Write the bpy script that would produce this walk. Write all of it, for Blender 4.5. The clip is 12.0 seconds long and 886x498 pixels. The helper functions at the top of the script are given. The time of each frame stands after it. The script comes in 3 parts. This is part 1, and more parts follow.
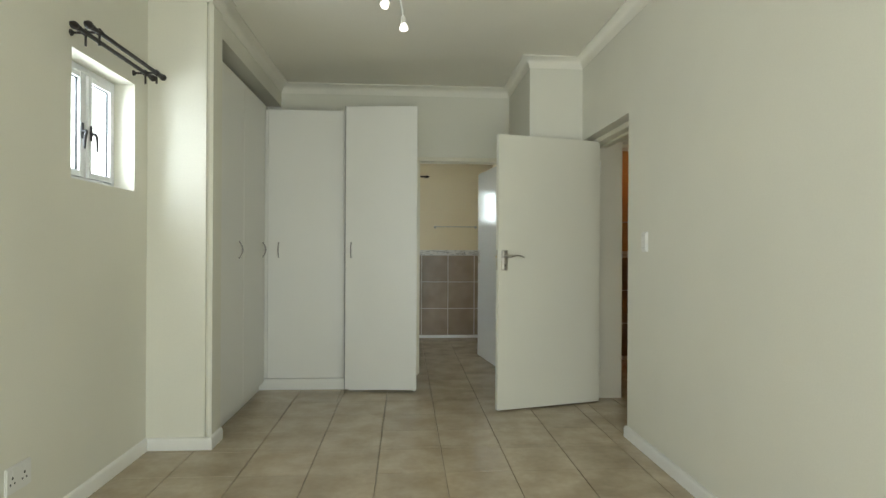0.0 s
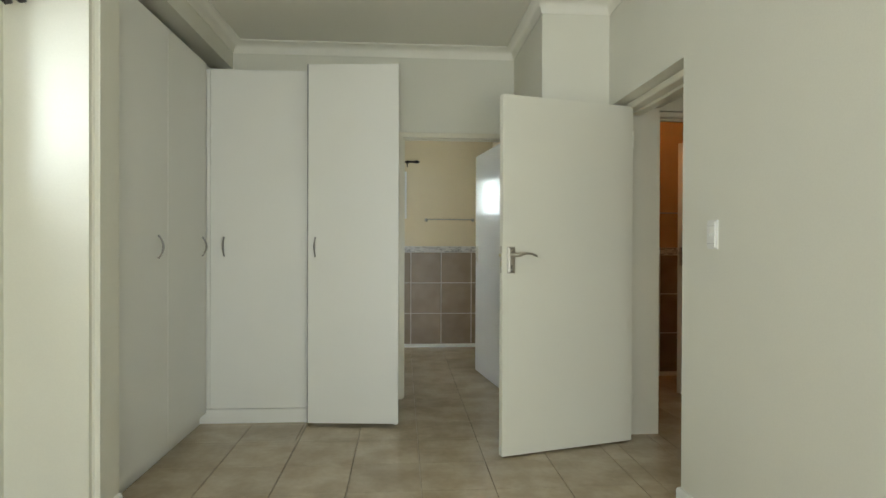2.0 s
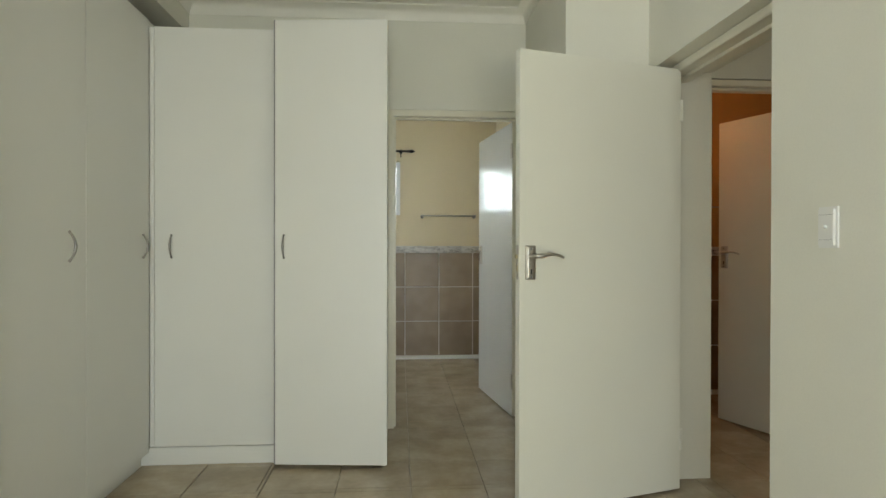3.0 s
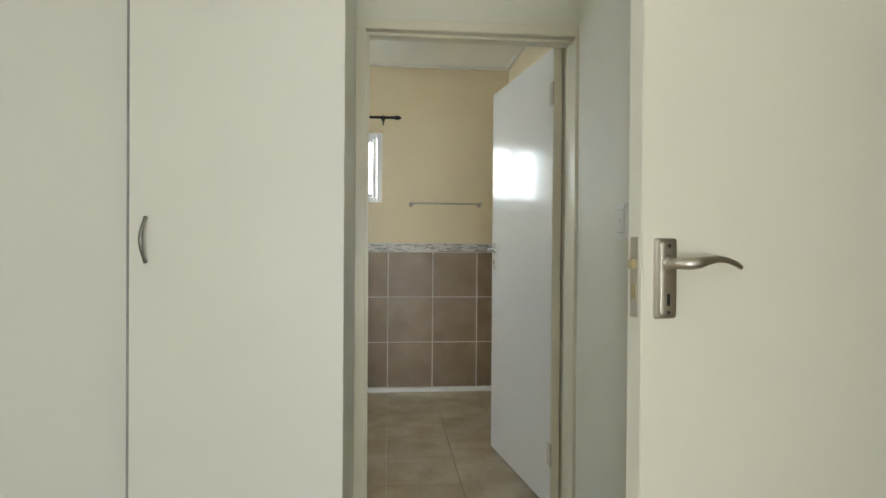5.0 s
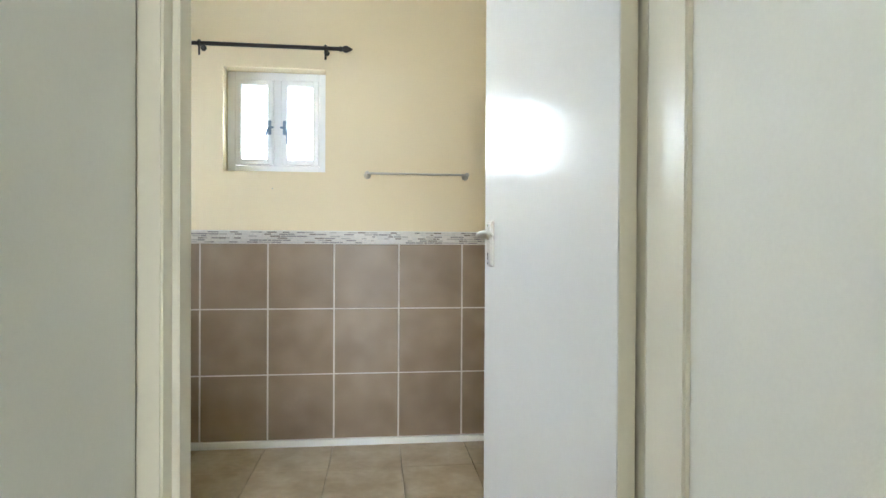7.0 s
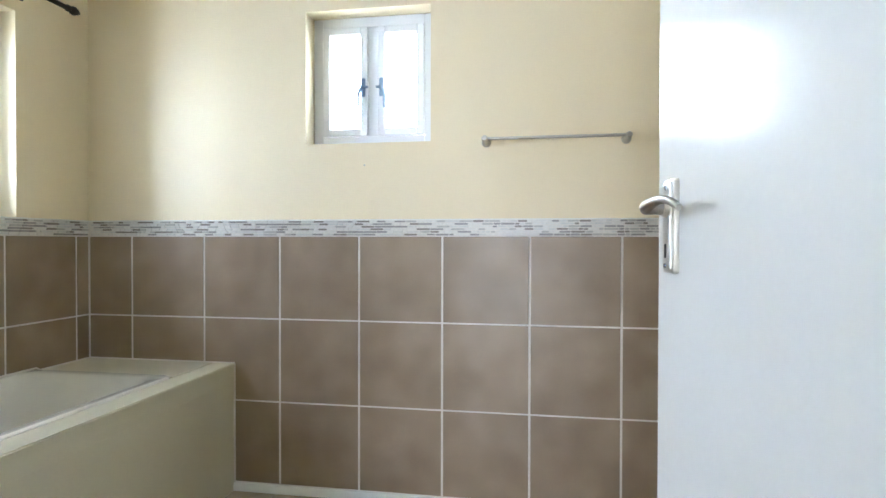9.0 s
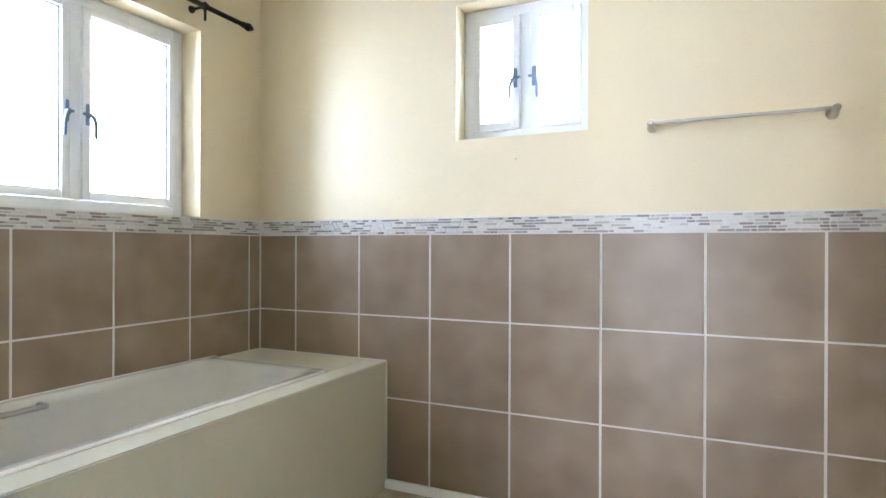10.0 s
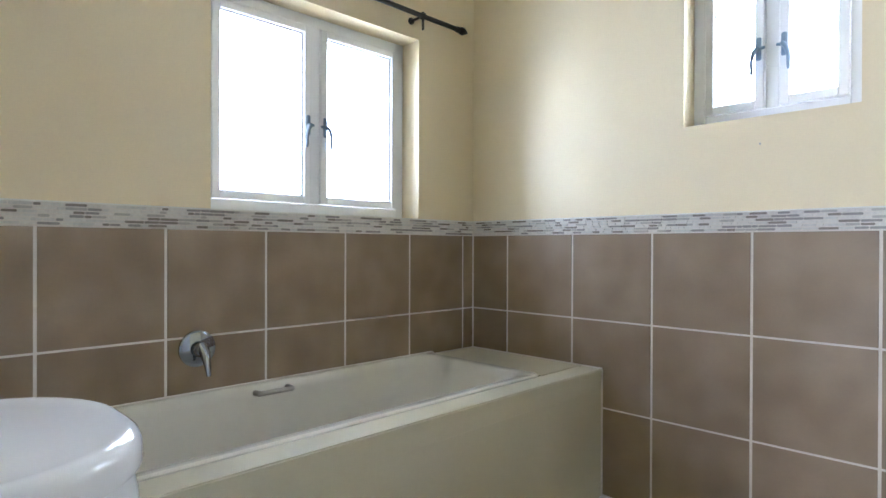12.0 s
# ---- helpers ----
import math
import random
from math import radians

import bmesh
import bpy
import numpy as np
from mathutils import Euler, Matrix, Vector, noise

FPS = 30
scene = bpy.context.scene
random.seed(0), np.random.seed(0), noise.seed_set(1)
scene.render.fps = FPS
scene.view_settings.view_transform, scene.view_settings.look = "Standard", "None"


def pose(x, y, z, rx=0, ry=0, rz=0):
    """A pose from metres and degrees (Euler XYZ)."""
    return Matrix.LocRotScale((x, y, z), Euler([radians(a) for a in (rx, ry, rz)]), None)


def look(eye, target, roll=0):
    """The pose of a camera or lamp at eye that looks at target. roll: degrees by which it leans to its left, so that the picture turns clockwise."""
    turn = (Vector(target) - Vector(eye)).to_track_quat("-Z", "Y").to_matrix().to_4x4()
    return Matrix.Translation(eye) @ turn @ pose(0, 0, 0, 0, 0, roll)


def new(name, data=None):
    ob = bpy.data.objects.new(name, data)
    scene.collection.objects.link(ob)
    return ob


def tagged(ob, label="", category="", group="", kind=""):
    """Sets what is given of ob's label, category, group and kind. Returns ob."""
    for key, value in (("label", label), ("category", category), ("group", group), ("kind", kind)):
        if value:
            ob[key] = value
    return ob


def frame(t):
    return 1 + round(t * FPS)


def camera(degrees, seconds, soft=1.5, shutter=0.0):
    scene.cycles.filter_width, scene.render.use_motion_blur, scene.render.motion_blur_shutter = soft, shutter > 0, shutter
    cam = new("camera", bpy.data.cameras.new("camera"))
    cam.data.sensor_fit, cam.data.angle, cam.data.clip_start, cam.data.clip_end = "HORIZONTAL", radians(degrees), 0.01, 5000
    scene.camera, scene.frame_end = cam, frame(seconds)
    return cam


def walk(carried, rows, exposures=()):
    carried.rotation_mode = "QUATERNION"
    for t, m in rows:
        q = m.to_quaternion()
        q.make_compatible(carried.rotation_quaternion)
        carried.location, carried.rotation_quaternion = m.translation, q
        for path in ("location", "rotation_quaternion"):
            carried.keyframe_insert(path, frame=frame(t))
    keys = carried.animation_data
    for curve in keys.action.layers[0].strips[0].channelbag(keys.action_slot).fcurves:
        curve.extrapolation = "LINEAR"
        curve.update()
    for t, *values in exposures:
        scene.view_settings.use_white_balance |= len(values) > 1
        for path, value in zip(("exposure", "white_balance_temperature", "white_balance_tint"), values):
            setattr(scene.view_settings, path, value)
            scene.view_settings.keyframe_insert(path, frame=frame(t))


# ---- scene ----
cam = camera(75.0, 12.0)
PATH = [
    (0, (-0.272, -0.247, 1.184), (-0.143, 1.748, 1.186), 0.3),
    (0.5, (-0.245, -0.032, 1.2), (-0.119, 1.964, 1.195), 0.2),
    (1, (-0.225, 0.189, 1.193), (-0.093, 2.184, 1.185), 0.2),
    (1.5, (-0.173, 0.456, 1.198), (-0.039, 2.452, 1.189), 0.2),
    (2, (-0.152, 0.752, 1.187), (-0.013, 2.747, 1.175), 0.2),
    (2.5, (-0.137, 1.088, 1.194), (0.006, 3.083, 1.18), 0.2),
    (3, (-0.114, 1.474, 1.18), (0.036, 3.468, 1.169), 0.1),
    (3.5, (-0.105, 1.855, 1.173), (0.048, 3.849, 1.157), 0.2),
    (5.5, (-0.003, 3.271, 1.16), (0.206, 5.26, 1.145), 0.3),
    (6, (0.074, 3.633, 1.14), (0.299, 5.62, 1.121), 0.2),
    (6.5, (0.129, 3.965, 1.12), (0.358, 5.952, 1.104), 0.3),
    (8.5, (0.317, 5.023, 1.087), (0.314, 7.022, 1.069), -0.1),
    (9, (0.341, 5.165, 1.082), (0.006, 7.137, 1.059), 0.1),
    (9.5, (0.33, 5.243, 1.062), (-0.295, 7.143, 1.055), 0.3),
    (10, (0.307, 5.293, 1.049), (-0.529, 7.11, 1.046), 0.2),
    (10.5, (0.274, 5.312, 1.046), (-0.757, 7.026, 1.042), 0.1),
    (11, (0.256, 5.322, 1.047), (-0.936, 6.927, 1.041), 0.2),
    (11.5, (0.241, 5.335, 1.045), (-1.07, 6.845, 1.041), 0.2),
    (12, (0.241, 5.357, 1.052), (-1.177, 6.768, 1.044), 0.2),
]
# stops, kelvin and tint of the camera's own exposure along the walk
EXPOSURES = [(0.0, -0.25, 6000, 10), (2.5, -0.05, 6050, 11), (3.5, 0.03, 6100, 11), (5.5, 0.45, 6050, 16), (6.5, 1.04, 5850, 17), (8.5, 1.17, 5300, 18), (10.0, 1.48, 5270, 23), (12.0, 1.07, 5250, 23)]
P_REAR, P_BOUNCE, P_LEFT, P_PASS, P_SIDE, SKY_GLOW = 34.0, 54.0, 26.0, 27.0, 20.0, 11.6
walk(cam, [(t, look(eye, target, roll)) for t, eye, target, roll in PATH], EXPOSURES)

# ---- light ----
world = bpy.data.worlds.new("sky")
scene.world = world
world.use_nodes = True
sky = world.node_tree.nodes.new("ShaderNodeTexSky")
sky.sky_type = 'NISHITA'
sky.sun_disc = False
sky.sun_elevation, sky.sun_rotation = radians(56), radians(153)
world.node_tree.links.new(sky.outputs[0], world.node_tree.nodes["Background"].inputs[0])
world.node_tree.nodes["Background"].inputs[1].default_value = 0.15


def lamp(name, kind, m, energy, colour, **more):
    data = bpy.data.lights.new(name, kind)
    data.energy, data.color = energy, colour
    ob = new(name, data)
    ob.matrix_world = m
    if kind == 'AREA':
        data.shape, data.size, data.size_y = 'RECTANGLE', more["w"], more["h"]
        data.spread = radians(more.get("spread", 180))
    if kind == 'SUN':
        data.angle = radians(0.5)
    if kind == 'POINT':
        data.shadow_soft_size = more["r"]
    if kind == 'SPOT':
        data.shadow_soft_size, data.spot_size, data.spot_blend = 0.02, radians(60), 0.6
    return ob


lamp("sun", 'SUN', look((0, 0, 0), (-0.25, 0.5, -0.82)), 4.0, (1.0, 0.95, 0.86))
# daylight in the openings behind the camera and in the passage
lamp("rear_daylight", 'AREA', look((0.1, -2.36, 1.25), (0.1, 0, 0.80)), P_REAR, (0.78, 0.89, 1.0), w=2.0, h=1.7, spread=140)
# sunlit paving outside throws warm light up through the glazed door
lamp("rear_ground_light", 'AREA', look((0.1, -2.40, 0.30), (0.1, 0.0, 1.75)), P_BOUNCE, (1.0, 0.95, 0.73), w=2.0, h=0.5, spread=150)
# fill lamp in an unseen west opening, added to brighten the east wall
lamp("left_fill", 'AREA', look((-1.99, -0.95, 1.45), (0, -0.95, 1.45)), P_LEFT, (0.90, 0.95, 1.0), w=1.3, h=1.25)
lamp("side_daylight", 'AREA', look((-2.03, 2.774, 1.80), (0, 2.774, 1.10)), P_SIDE, (0.94, 0.97, 1.0), w=0.58, h=0.56)
lamp("passage_daylight", 'AREA', look((2.35, -2.36, 1.25), (2.35, 0, 1.25)), P_PASS, (1.0, 0.91, 0.74), w=1.3, h=1.9)


# ---- materials ----
def material(name, base, rough=0.5, metal=0.0, vary=0.06, scale=6.0, fine=90.0, bump=0.05, spec=0.5, coat=0.0, second=None, rnd=0.0, island=0.0, even=False):
    m = bpy.data.materials.new(name)
    m.use_nodes = True
    nt = m.node_tree
    b = nt.nodes["Principled BSDF"]
    b.inputs["Roughness"].default_value = rough
    b.inputs["Metallic"].default_value = metal
    b.inputs["Specular IOR Level"].default_value = spec
    b.inputs["Coat Weight"].default_value = coat
    b.inputs["Coat Roughness"].default_value = 0.06
    tc = nt.nodes.new("ShaderNodeTexCoord")
    geo = nt.nodes.new("ShaderNodeNewGeometry")
    n1 = nt.nodes.new("ShaderNodeTexNoise")
    n1.inputs["Scale"].default_value, n1.inputs["Detail"].default_value = scale, 3
    n2 = nt.nodes.new("ShaderNodeTexNoise")
    n2.inputs["Scale"].default_value, n2.inputs["Detail"].default_value = fine, 4
    nt.links.new(geo.outputs["Position"], n1.inputs["Vector"])
    nt.links.new(geo.outputs["Position"], n2.inputs["Vector"])
    ramp = nt.nodes.new("ShaderNodeMapRange")
    ramp.interpolation_type = 'SMOOTHERSTEP'
    ramp.inputs[1].default_value, ramp.inputs[2].default_value = 0.18, 0.82
    nt.links.new(n1.outputs[0], ramp.inputs[0])
    mix = nt.nodes.new("ShaderNodeMix")
    mix.data_type = 'RGBA'
    dark = second or tuple(c * (1 - vary) for c in base)
    mix.inputs[6].default_value = (*base, 1)
    mix.inputs[7].default_value = (*dark, 1)
    nt.links.new(ramp.outputs[0], mix.inputs[0])
    out = mix.outputs[2]
    speck = nt.nodes.new("ShaderNodeMapRange")
    speck.inputs[1].default_value, speck.inputs[2].default_value = 0.3, 0.7
    speck.inputs[3].default_value, speck.inputs[4].default_value = 1 - vary * 0.4, 1 + vary * 0.4
    nt.links.new(n2.outputs[0], speck.inputs[0])
    hsv = nt.nodes.new("ShaderNodeHueSaturation")
    nt.links.new(out, hsv.inputs["Color"])
    val = speck.outputs[0]
    if rnd or island:
        if rnd:
            src = nt.nodes.new("ShaderNodeObjectInfo").outputs["Random"]
        else:
            src = geo.outputs["Random Per Island"]
        rr = nt.nodes.new("ShaderNodeMapRange")
        rr.inputs[3].default_value, rr.inputs[4].default_value = 1 - (rnd or island), 1 + (rnd or island)
        nt.links.new(src, rr.inputs[0])
        mul = nt.nodes.new("ShaderNodeMath")
        mul.operation = 'MULTIPLY'
        nt.links.new(val, mul.inputs[0])
        nt.links.new(rr.outputs[0], mul.inputs[1])
        val = mul.outputs[0]
    nt.links.new(val, hsv.inputs["Value"])
    nt.links.new(hsv.outputs[0], b.inputs["Base Color"])
    rmap = nt.nodes.new("ShaderNodeMapRange")
    rmap.inputs[1].default_value, rmap.inputs[2].default_value = 0.3, 0.7
    rmap.inputs[3].default_value, rmap.inputs[4].default_value = max(0.02, rough * 0.88), min(1, rough * 1.12)
    nt.links.new(n1.outputs[0], rmap.inputs[0])
    if not even and rough > 0.45:
        nt.links.new(rmap.outputs[0], b.inputs["Roughness"])
    if bump:
        bp = nt.nodes.new("ShaderNodeBump")
        bp.inputs["Strength"].default_value, bp.inputs["Distance"].default_value = bump, 0.004
        add = nt.nodes.new("ShaderNodeMath")
        add.operation = 'ADD'
        nt.links.new(n1.outputs[0], add.inputs[0])
        nt.links.new(n2.outputs[0], add.inputs[1])
        nt.links.new(add.outputs[0], bp.inputs["Height"])
        nt.links.new(bp.outputs[0], b.inputs["Normal"])
    return m


WALL = material("cream_plaster", (0.75, 0.735, 0.63), 0.55, vary=0.035, scale=1.6, fine=140, bump=0.10)
BATHWALL = material("yellow_cream_plaster", (0.785, 0.672, 0.450), 0.5, vary=0.04, scale=1.6, fine=140, bump=0.10)
CEIL = material("ceiling_white", (0.86, 0.84, 0.74), 0.7, vary=0.03, scale=1.2, fine=120, bump=0.06)
TRIM = material("white_gloss_trim", (0.80, 0.79, 0.74), 0.3, vary=0.03, bump=0.03)
CORNICE = material("white_cornice", (0.82, 0.80, 0.70), 0.5, vary=0.03, bump=0.03)
BOARD = material("white_melamine", (0.76, 0.755, 0.70), 0.38, vary=0.02, scale=2.5, fine=200, bump=0.03)
PANEL = material("grey_white_board", (0.73, 0.73, 0.65), 0.45, vary=0.03, scale=2.5, fine=200, bump=0.03)
DOORPAINT = material("cream_door_enamel", (0.74, 0.725, 0.62), 0.35, vary=0.02, scale=2.0, fine=160, bump=0.04)
GLOSSDOOR = material("white_gloss_enamel", (0.78, 0.775, 0.73), 0.19, vary=0.02, scale=2.0, fine=60, bump=0.015, coat=0.15)
FRAMEPAINT = material("cream_frame_enamel", (0.76, 0.72, 0.58), 0.3, vary=0.03, bump=0.03)
FLOORTILE = material("beige_floor_tile", (0.49, 0.41, 0.29), 0.26, vary=0.14, scale=5.0, fine=30, bump=0.0, second=(0.36, 0.29, 0.19), rnd=0.06)
FLOORGROUT = material("floor_grout", (0.44, 0.375, 0.27), 0.8, vary=0.15, scale=8, bump=0.1)
WALLTILE = material("taupe_wall_tile", (0.335, 0.256, 0.174), 0.36, even=True, vary=0.15, scale=6.5, fine=26, bump=0.0, second=(0.243, 0.178, 0.112), rnd=0.05)
GROUT = material("pale_grout", (0.78, 0.73, 0.66), 0.75, vary=0.06, scale=12, bump=0.1)


def mosaic_material():
    """Stone pieces, each of one tone: white, pale grey, grey or brown-grey."""
    m = material("grey_mosaic", (0.6, 0.6, 0.6), 0.3, bump=0.0)
    nt = m.node_tree
    geo = nt.nodes.new("ShaderNodeNewGeometry")
    ramp = nt.nodes.new("ShaderNodeValToRGB")
    ramp.color_ramp.interpolation = 'CONSTANT'
    tones = ((0.0, (0.74, 0.71, 0.66)), (0.30, (0.66, 0.64, 0.60)), (0.52, (0.50, 0.47, 0.43)), (0.68, (0.33, 0.31, 0.29)), (0.86, (0.27, 0.235, 0.20)))
    while len(ramp.color_ramp.elements) < len(tones):
        ramp.color_ramp.elements.new(0.5)
    for e, (at, c) in zip(ramp.color_ramp.elements, tones):
        e.position, e.color = at, (*c, 1)
    noise = nt.nodes.new("ShaderNodeTexNoise")
    noise.inputs["Scale"].default_value = 90.0
    streak = nt.nodes.new("ShaderNodeMapRange")
    streak.inputs[3].default_value, streak.inputs[4].default_value = 0.82, 1.18
    hsv = nt.nodes.new("ShaderNodeHueSaturation")
    nt.links.new(geo.outputs["Position"], noise.inputs["Vector"])
    nt.links.new(noise.outputs[0], streak.inputs[0])
    nt.links.new(geo.outputs["Random Per Island"], ramp.inputs[0])
    nt.links.new(ramp.outputs[0], hsv.inputs["Color"])
    nt.links.new(streak.outputs[0], hsv.inputs["Value"])
    nt.links.new(hsv.outputs[0], nt.nodes["Principled BSDF"].inputs["Base Color"])
    return m


MOSAIC = mosaic_material()
STEEL = material("brushed_nickel", (0.53, 0.50, 0.445), 0.33, 1.0, vary=0.06, scale=30, fine=300, bump=0.02)
NICKEL = material("satin_nickel", (0.33, 0.32, 0.30), 0.30, 1.0, vary=0.06, scale=30, fine=300, bump=0.02)
CHROME = material("chrome", (0.36, 0.39, 0.45), 0.08, 1.0, vary=0.02, bump=0.0)
BRASS = material("brass_latch", (0.50, 0.44, 0.28), 0.35, 1.0, vary=0.1, bump=0.02)
IRON = material("dark_bronze_iron", (0.028, 0.023, 0.02), 0.42, 0.3, vary=0.3, scale=40, bump=0.06)
BLACK = material("black_handle", (0.03, 0.03, 0.032), 0.4, vary=0.1, bump=0.02)
# blue haze of window flare put into the bath fasteners' dark colour
FLAREBLUE = material("flare_blue_handle", (0.19, 0.27, 0.37), 0.35, vary=0.1, bump=0.02)
KEYHOLE = material("dark_slot", (0.01, 0.01, 0.01), 0.8, bump=0)
ALU = material("white_aluminium", (0.84, 0.85, 0.86), 0.35, vary=0.02, bump=0.0)
SEAL = material("black_gasket", (0.02, 0.02, 0.022), 0.6, bump=0)
EDGEGREY = material("worn_grey_edging", (0.34, 0.335, 0.32), 0.5, vary=0.3, scale=9, bump=0.05)
SEAMGREY = material("grey_seam", (0.22, 0.21, 0.20), 0.6, bump=0)
PLASTIC = material("white_plastic", (0.76, 0.755, 0.71), 0.3, vary=0.01, bump=0)
BATHTUB = material("white_acrylic", (0.76, 0.735, 0.65), 0.2, vary=0.02, bump=0, coat=0.3)
SURROUND = material("cream_surround", (0.60, 0.557, 0.405), 0.34, even=True, vary=0.03, scale=3, bump=0.02)
CERAMIC = material("white_vitreous_china", (0.78, 0.79, 0.80), 0.08, vary=0.01, bump=0, coat=0.5)
OUTWALL = material("outside_plaster", (0.60, 0.55, 0.42), 0.8, vary=0.08, scale=3, bump=0.2)
GROUND = material("paving_ground", (0.30, 0.27, 0.23), 0.9, vary=0.2, scale=2, bump=0.2)
# second bathroom's orange lamplight is put into this plaster colour
LAMPTINTWALL = material("lamplight_tinted_plaster", (0.56, 0.36, 0.17), 0.6, vary=0.05, scale=2, bump=0.1)


def glass(name, rough, tint, amount):
    m = bpy.data.materials.new(name)
    m.use_nodes = True
    nt = m.node_tree
    out = nt.nodes["Material Output"]
    tr = nt.nodes.new("ShaderNodeBsdfTransparent")
    tr.inputs[0].default_value = (*tint, 1)
    gl = nt.nodes.new("ShaderNodeBsdfGlossy")
    gl.inputs["Roughness"].default_value = rough
    mx = nt.nodes.new("ShaderNodeMixShader")
    mx.inputs[0].default_value = amount
    nt.links.new(tr.outputs[0], mx.inputs[1])
    nt.links.new(gl.outputs[0], mx.inputs[2])
    nt.links.new(mx.outputs[0], out.inputs["Surface"])
    return m


GLASS = glass("window_glass", 0.02, (0.95, 0.97, 0.95), 0.06)


def glow(name, colour, strength):
    m = bpy.data.materials.new(name)
    m.use_nodes = True
    b = m.node_tree.nodes["Principled BSDF"]
    b.inputs["Emission Color"].default_value = (*colour, 1)
    b.inputs["Emission Strength"].default_value = strength
    return m


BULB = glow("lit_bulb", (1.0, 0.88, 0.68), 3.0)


# ---- mesh helpers ----
def box(bm, x0, y0, z0, x1, y1, z1, bevel=0.0, seg=2):
    r = bmesh.ops.create_cube(bm, size=1.0)
    vs = r["verts"]
    for v in vs:
        v.co = Vector((x0 + (v.co.x + 0.5) * (x1 - x0), y0 + (v.co.y + 0.5) * (y1 - y0), z0 + (v.co.z + 0.5) * (z1 - z0)))
    if bevel:
        es = list({e for v in vs for e in v.link_edges})
        bmesh.ops.bevel(bm, geom=es, offset=bevel, segments=seg, affect='EDGES', clamp_overlap=True)


def boxes(*rows, bevel=0.0):
    bm = bmesh.new()
    for r in rows:
        box(bm, *r, bevel=bevel)
    return bm


def tube(bm, pts, radii, n=12, flat=1.0):
    """A round bar through pts; flat squeezes it along its second side."""
    pts = [Vector(p) for p in pts]
    rings = []
    ways = [(pts[min(i + 1, len(pts) - 1)] - pts[max(i - 1, 0)]).normalized() for i in range(len(pts))]
    most = [max(abs(d[k]) for d in ways) for k in range(3)]
    k = 2 if most[2] < 0.9 else most.index(min(most))
    ref = Vector([float(q == k) for q in range(3)])
    for i, p in enumerate(pts):
        d = ways[i]
        a = (ref - d * ref.dot(d)).normalized()
        b = d.cross(a)
        r = radii[i] if isinstance(radii, (list, tuple)) else radii
        rings.append([bm.verts.new(p + a * math.cos(2 * math.pi * k / n) * r + b * math.sin(2 * math.pi * k / n) * r * flat) for k in range(n)])
    for q, w in zip(rings, rings[1:]):
        for k in range(n):
            bm.faces.new((q[k], q[(k + 1) % n], w[(k + 1) % n], w[k]))
    bm.faces.new(rings[0][::-1])
    bm.faces.new(rings[-1])


def sweep(bm, pts, profile, side=1.0):
    """Runs a profile (distance off the wall, height) along a line of plan points, mitred at its corners."""
    pts = [Vector((*p, 0)) for p in pts]
    rings = []
    for i, p in enumerate(pts):
        ns = []
        for a, b in ((i - 1, i), (i, i + 1)):
            if a >= 0 and b < len(pts):
                d = (pts[b] - pts[a]).normalized()
                ns.append(Vector((-d.y, d.x, 0)) * side)
        n = ns[0] if len(ns) == 1 else (ns[0] + ns[1]) / (1 + ns[0].dot(ns[1]))
        rings.append([bm.verts.new(p + n * o + Vector((0, 0, z))) for o, z in profile])
    m = len(profile)
    for q, w in zip(rings, rings[1:]):
        for k in range(m):
            bm.faces.new((q[k], q[(k + 1) % m], w[(k + 1) % m], w[k]))
    bm.faces.new(rings[0])
    bm.faces.new(rings[-1][::-1])


def ring(x0, x1, y0, y1, z, r, n=8):
    out = []
    for cx, cy, a0 in ((x1 - r, y1 - r, 0), (x0 + r, y1 - r, 90), (x0 + r, y0 + r, 180), (x1 - r, y0 + r, 270)):
        for k in range(n + 1):
            a = radians(a0 + 90 * k / n)
            out.append((cx + r * math.cos(a), cy + r * math.sin(a), z))
    return out


def loft(bm, rings, cap=True):
    made = [[bm.verts.new(p) for p in r] for r in rings]
    n = len(made[0])
    for q, w in zip(made, made[1:]):
        for k in range(n):
            bm.faces.new((q[k], q[(k + 1) % n], w[(k + 1) % n], w[k]))
    if cap:
        bm.faces.new(made[-1])
    return made


def finish(name, bm, mat, smooth=False):
    bmesh.ops.recalc_face_normals(bm, faces=bm.faces)
    me = bpy.data.meshes.new(name)
    bm.to_mesh(me)
    bm.free()
    if mat:
        me.materials.append(mat)
    if smooth:
        me.shade_smooth()
        me.set_sharp_from_angle(angle=radians(40))
    return me


def part(name, bm, mat, parent=None, label="", smooth=True):
    ob = new(name, finish(name, bm, mat, smooth))
    if parent:
        ob.parent = parent
    return tagged(ob, label)


def structure(name, bm, mat, label, category, smooth=False):
    return tagged(part(name, bm, mat, None, "", smooth), label, category, kind="structure")


def thing(name, m, label, category, group="", kind=""):
    ob = new(name)
    ob.empty_display_size = 0.1
    ob.matrix_world = m
    return tagged(ob, label, category, group, kind)


# ---- the shell ----
LX, RX, REAR, BACK = -1.785, 1.137, -2.2, 5.22
CH, BCH = 2.72, 2.59
BLX, BRX, BFY = -1.70, 0.90, 7.5
BNY = 5.345


def wall_y(y0, y1, x0, x1, z1, holes=()):
    """A wall across x with openings (x0, x1, z0, z1)."""
    rows, at = [], x0
    for a, b, lo, hi in sorted(holes):
        rows.append((at, y0, 0, a, y1, z1))
        if lo > 0:
            rows.append((a, y0, 0, b, y1, lo))
        rows.append((a, y0, hi, b, y1, z1))
        at = b
    rows.append((at, y0, 0, x1, y1, z1))
    return boxes(*rows)


